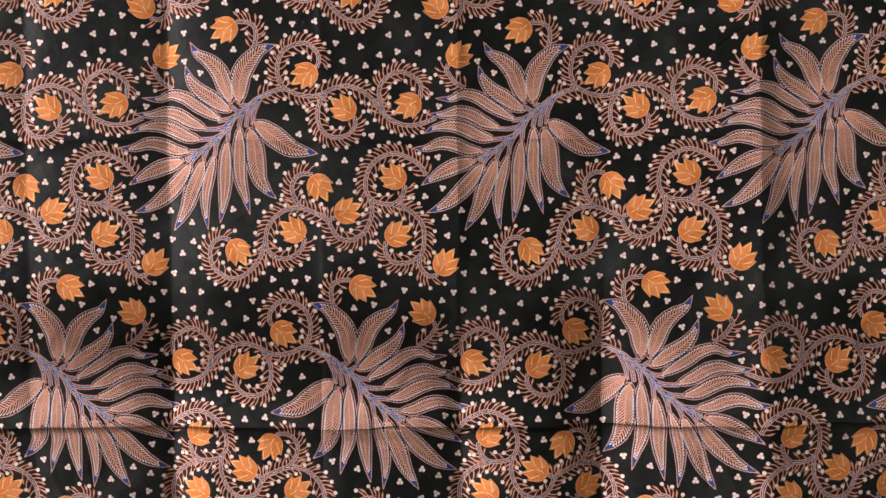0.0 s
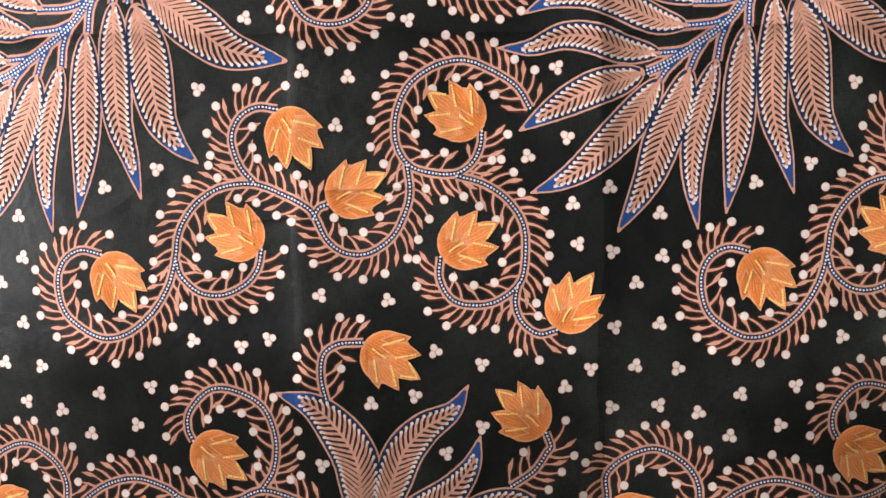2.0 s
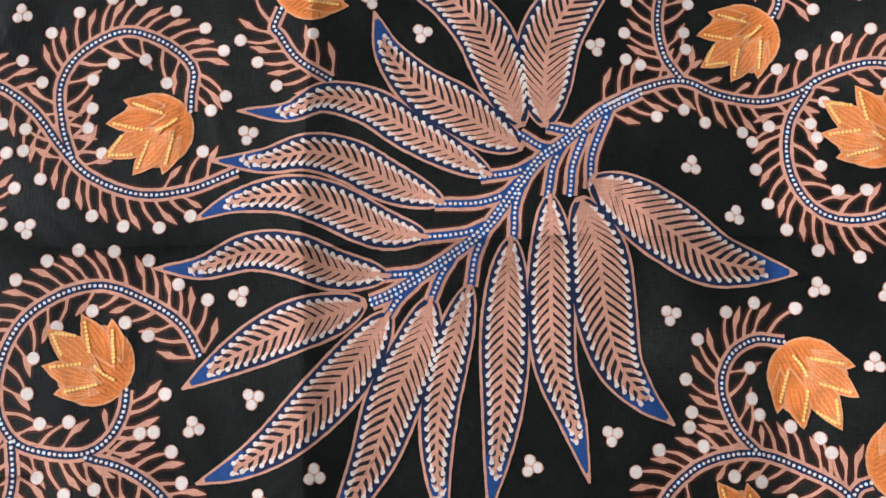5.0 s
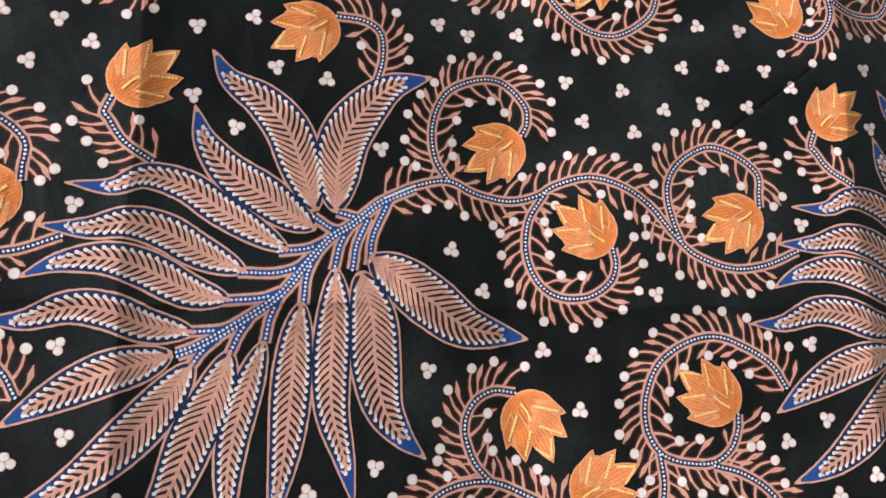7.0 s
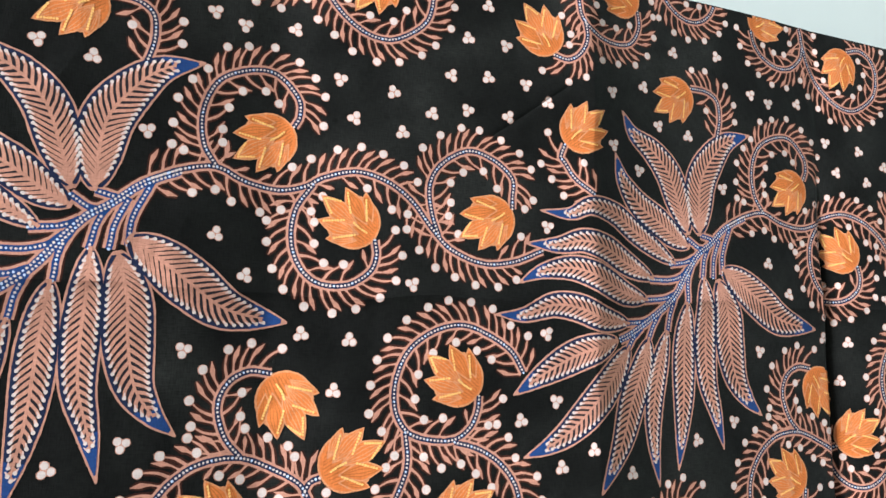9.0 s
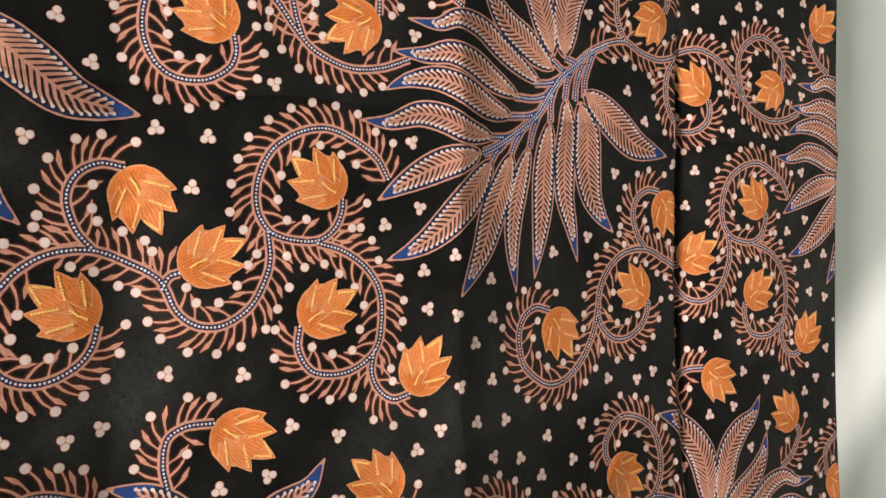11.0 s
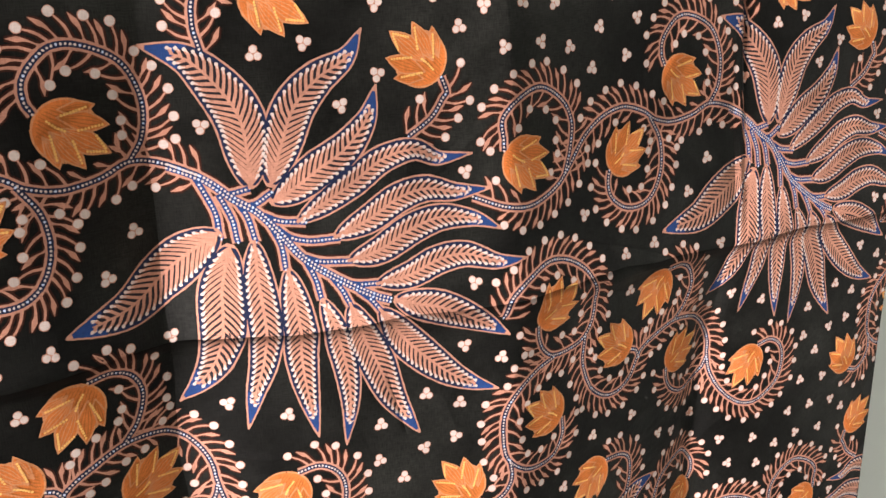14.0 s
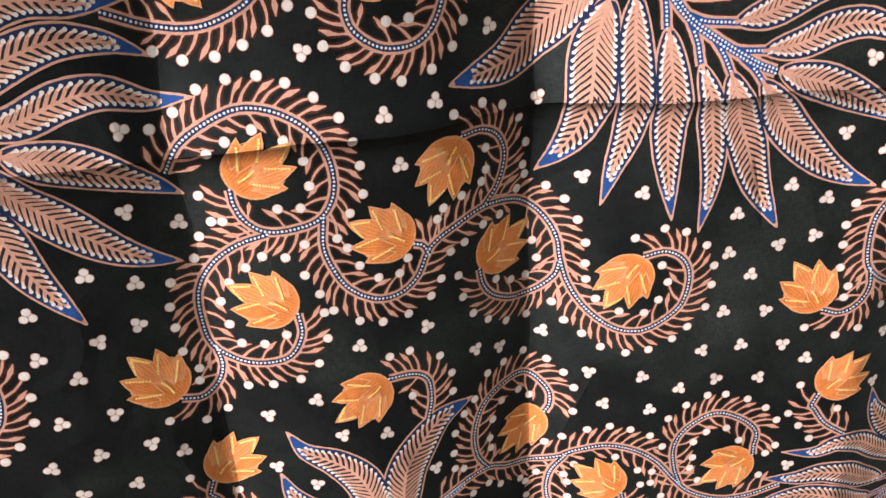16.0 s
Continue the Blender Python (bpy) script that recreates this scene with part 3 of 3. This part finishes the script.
VINES = [
    [(94, 129), (105, 134), (116, 136), (126, 132), (138, 130), (148, 132), (155, 136), (167, 139), (179, 136), (189, 129), (197, 119), (205, 111), (218, 106), (231, 107), (244, 112)],
    [(116, 136), (111, 144), (110, 156), (115, 168), (126, 174), (136, 174), (144, 166), (145, 159), (143, 154.4)],
    [(151, 133), (145, 123), (144, 111), (148, 101), (155, 96), (165, 96), (173, 101), (175.5, 107), (174.8, 113.2)],
    [(200, 116), (197, 125), (196, 136), (201, 145), (212, 151), (223, 148), (231, 141), (231, 133), (231, 128.5)],
    [(19, 137), (10, 143), (5, 150), (3.4, 152), (5.4, 157.5)],
    [(90, 170), (92, 179), (91, 188), (85, 192), (75.6, 192.5)],
    [(-14, 64), (-19, 72), (-28, 78), (-39, 82), (-50, 80), (-60, 73), (-65, 62), (-65, 51), (-60, 43), (-51, 40), (-42, 40), (-36, 44), (-33, 50), (-32.4, 55.6)],
    [(-42, 39), (-32, 36), (-23, 30), (-17, 21), (-16, 10), (-18, -1), (-26, -8), (-35, -10), (-44, -8), (-49, 0), (-48.6, 8.4)],
    [(-19, -2), (-20, -10), (-17, -17), (-11, -21), (-4.2, -19.6)],
    [(-61, 43), (-60, 33), (-62, 25), (-67, 16), (-76, 10), (-85, 10), (-92, 15), (-96, 23), (-99, 27), (-106, 31), (-119, 36), (-132, 35), (-141, 30), (-147, 23), (-150, 16), (-151, 9), (-154, -2), (-161, -13), (-171, -21), (-181, -23), (-190, -19), (-197, -12), (-199, -1), (-196, 7), (-189, 11), (-180.8, 9.4)],
    [(-97, 23), (-95, 27), (-91.6, 28.4)],
    [(-119, 36), (-125, 43), (-128, 53), (-125, 61), (-118, 65), (-110.1, 64.2)],
    [(-151, 7), (-149, 1), (-142, -5), (-133, -6), (-124, -2), (-119, 4), (-117.2, 11.4)],
]
# each head's foot on its stem, and the way it nods in degrees
HEADS = [
    (143, 154.4, -146),
    (174.8, 113.2, 142),
    (231, 128.5, -151),
    (5.4, 157.5, 41),
    (75.6, 192.5, -147),
    (-32.4, 55.6, 143.5),
    (-48.6, 8.4, 30),
    (-4.2, -19.6, 57),
    (-91.6, 28.4, 27),
    (-110.1, 64.2, -61),
    (-180.8, 9.4, -58.5),
    (-117.2, 11.4, 147.5),
]
HEADS = [((x + 11.8 * math.cos(math.radians(d)), y + 11.8 * math.sin(math.radians(d))), (x, y)) for x, y, d in HEADS]
SCATTER = [
    (-20, 167), (-12, 182), (-2, 175), (30, 184), (30, 160), (44, 150), (48, 189), (56, 172), (73, 169), (92, 146), (112, 194), (-3, 122), (-4, 79), (0, 53), (117, 112), (128, 98), (149, 78), (-83, 76), (109, 72), (92, 42), (-88, 58), (123, 191), (142, 193), (-90, 175), (-69, 172), (-84, 160), (-65, 156), (-38, 199), (-21, 198), (-45, 182), (-29, 183), (-53, 165), (-38, 168), (-60, 97), (71, 35), (-95, -6), (-69, -8), (-15, 46), (16, 34), (2, 28), (35, 24), (4, 13), (17, 10), (36, 8), (26, -2)
]
for q in FULL:
    grow(*q)
for c, f in HEADS:
    grow(c[0], c[1], 11.0)
curves = [spline(v) for v in VINES]
for c in curves:
    for q in c[::3]:
        grow(q[0], q[1], 2.2)
for q in SCATTER:
    grow(q[0], q[1], 3.2)
plume = Print()
beads = []
for i, s in enumerate(STEMS):
    if i:                                                     # each side stem runs into the foot of its leaf
        (x, y), (x1, y1) = s[:2]
        k = 2.4 / math.hypot(x - x1, y - y1)
        s = [(x + (x - x1) * k, y + (y - y1) * k)] + s
    beaded(plume, spline(s), 2.3 if i == 0 else 1.95, 1.4 if i == 0 else 1.05, 0.48, B_, (-0.66, 0.66) if i == 0 else (0.0,), beads)
plume.bake()
vines = []
for c in curves:
    p = Print()
    beaded(p, c)
    fringe(p, c)
    vines.append(p.bake())
heads = [flower(c, f) for c, f in HEADS]
scatter = [dots(q) for q in SCATTER]

# ---- the cloth ----
us, vs = np.arange(LEFT, RIGHT + 1.9, 2.5), np.arange(BOTTOM, TOP + 0.1, 2.5)
us, vs = np.linspace(LEFT, RIGHT, len(us)), np.linspace(BOTTOM, TOP, len(vs))
us = np.unique(np.concatenate([us, np.arange(397.0, 407.0, 0.5)]))
U, V_ = np.meshgrid(us, vs)
u, v = U.ravel(), V_.ravel()
v = np.where(v > 200, 200 + (v - 200) * (top_edge(u) - 200) / (TOP - 200), v)
nu, nv = len(us), len(vs)
idx = np.arange(nu * nv).reshape(nv, nu)
front = np.stack([idx[:-1, :-1], idx[:-1, 1:], idx[1:, 1:], idx[1:, :-1]], -1).reshape(-1, 4)
xyz, nrm = place(u, v, np.zeros_like(u))
back, _ = place(u, v, -0.5 * np.ones_like(u))
n = nu * nv
ring = np.concatenate([idx[0, :], idx[1:, -1], idx[-1, -2::-1], idx[-2:0:-1, 0]])
nxt = np.roll(ring, -1)
hem = np.stack([nxt, ring, ring + n, nxt + n], 1)
quads = np.concatenate([front, front[:, ::-1] + n, hem])
cloth = link_mesh("batik_cloth", np.vstack([xyz, back]), quads.ravel(), np.full(len(quads), 4), np.zeros(len(quads), int), np.tile(np.stack([u, v], 1), (2, 1)), np.vstack([nrm, -nrm]), None)
tagged(cloth, "creased black batik cloth with tan plumes and orange flowers", "cloth")

far = []
for row in range(-1, 5):
    for col in range(-3, 4):
        stem = plume.lay("plume", cloth, row, col)
        if stem:
            tagged(stem, "printed tan plume with an indigo stem and pale beads")
        for L in LEAVES:
            L.lay("leaf", stem or cloth, row, col)
        for p in vines:
            curl = p.lay("vine", cloth, row, col)
            if curl:
                tagged(curl, "printed tan scrolling vine fringed with white dots")
        for cup, petals in heads:
            head = cup.lay("flower", cloth, row, col)
            if head:
                tagged(head, "printed orange tulip head with yellow dotted petals")
            for p in petals:
                p.lay("petal", head or cloth, row, col)
        for (ground, white), (su, sv) in zip(scatter, SCATTER):
            su, sv = (TURNED - su if row % 2 else su) + col * COL, sv - row * ROW
            rest = None if -170 < su < 380 and sv > -320 else far
            mark = ground.lay("trefoil", cloth, row, col, rest)
            for p in white:
                p.lay("dot", mark or cloth, row, col, rest)
# the white marks further out on the cloth, joined
start = np.cumsum([0] + [len(f[0]) for f in far])
tagged(link_mesh("trefoil_field", np.vstack([f[0] for f in far]), np.concatenate([f[1] + s for f, s in zip(far, start)]), np.concatenate([f[2] for f in far]), np.concatenate([f[3] for f in far]),
                 np.vstack([f[4] for f in far]), np.vstack([f[5] for f in far]), cloth), kind="stuff")
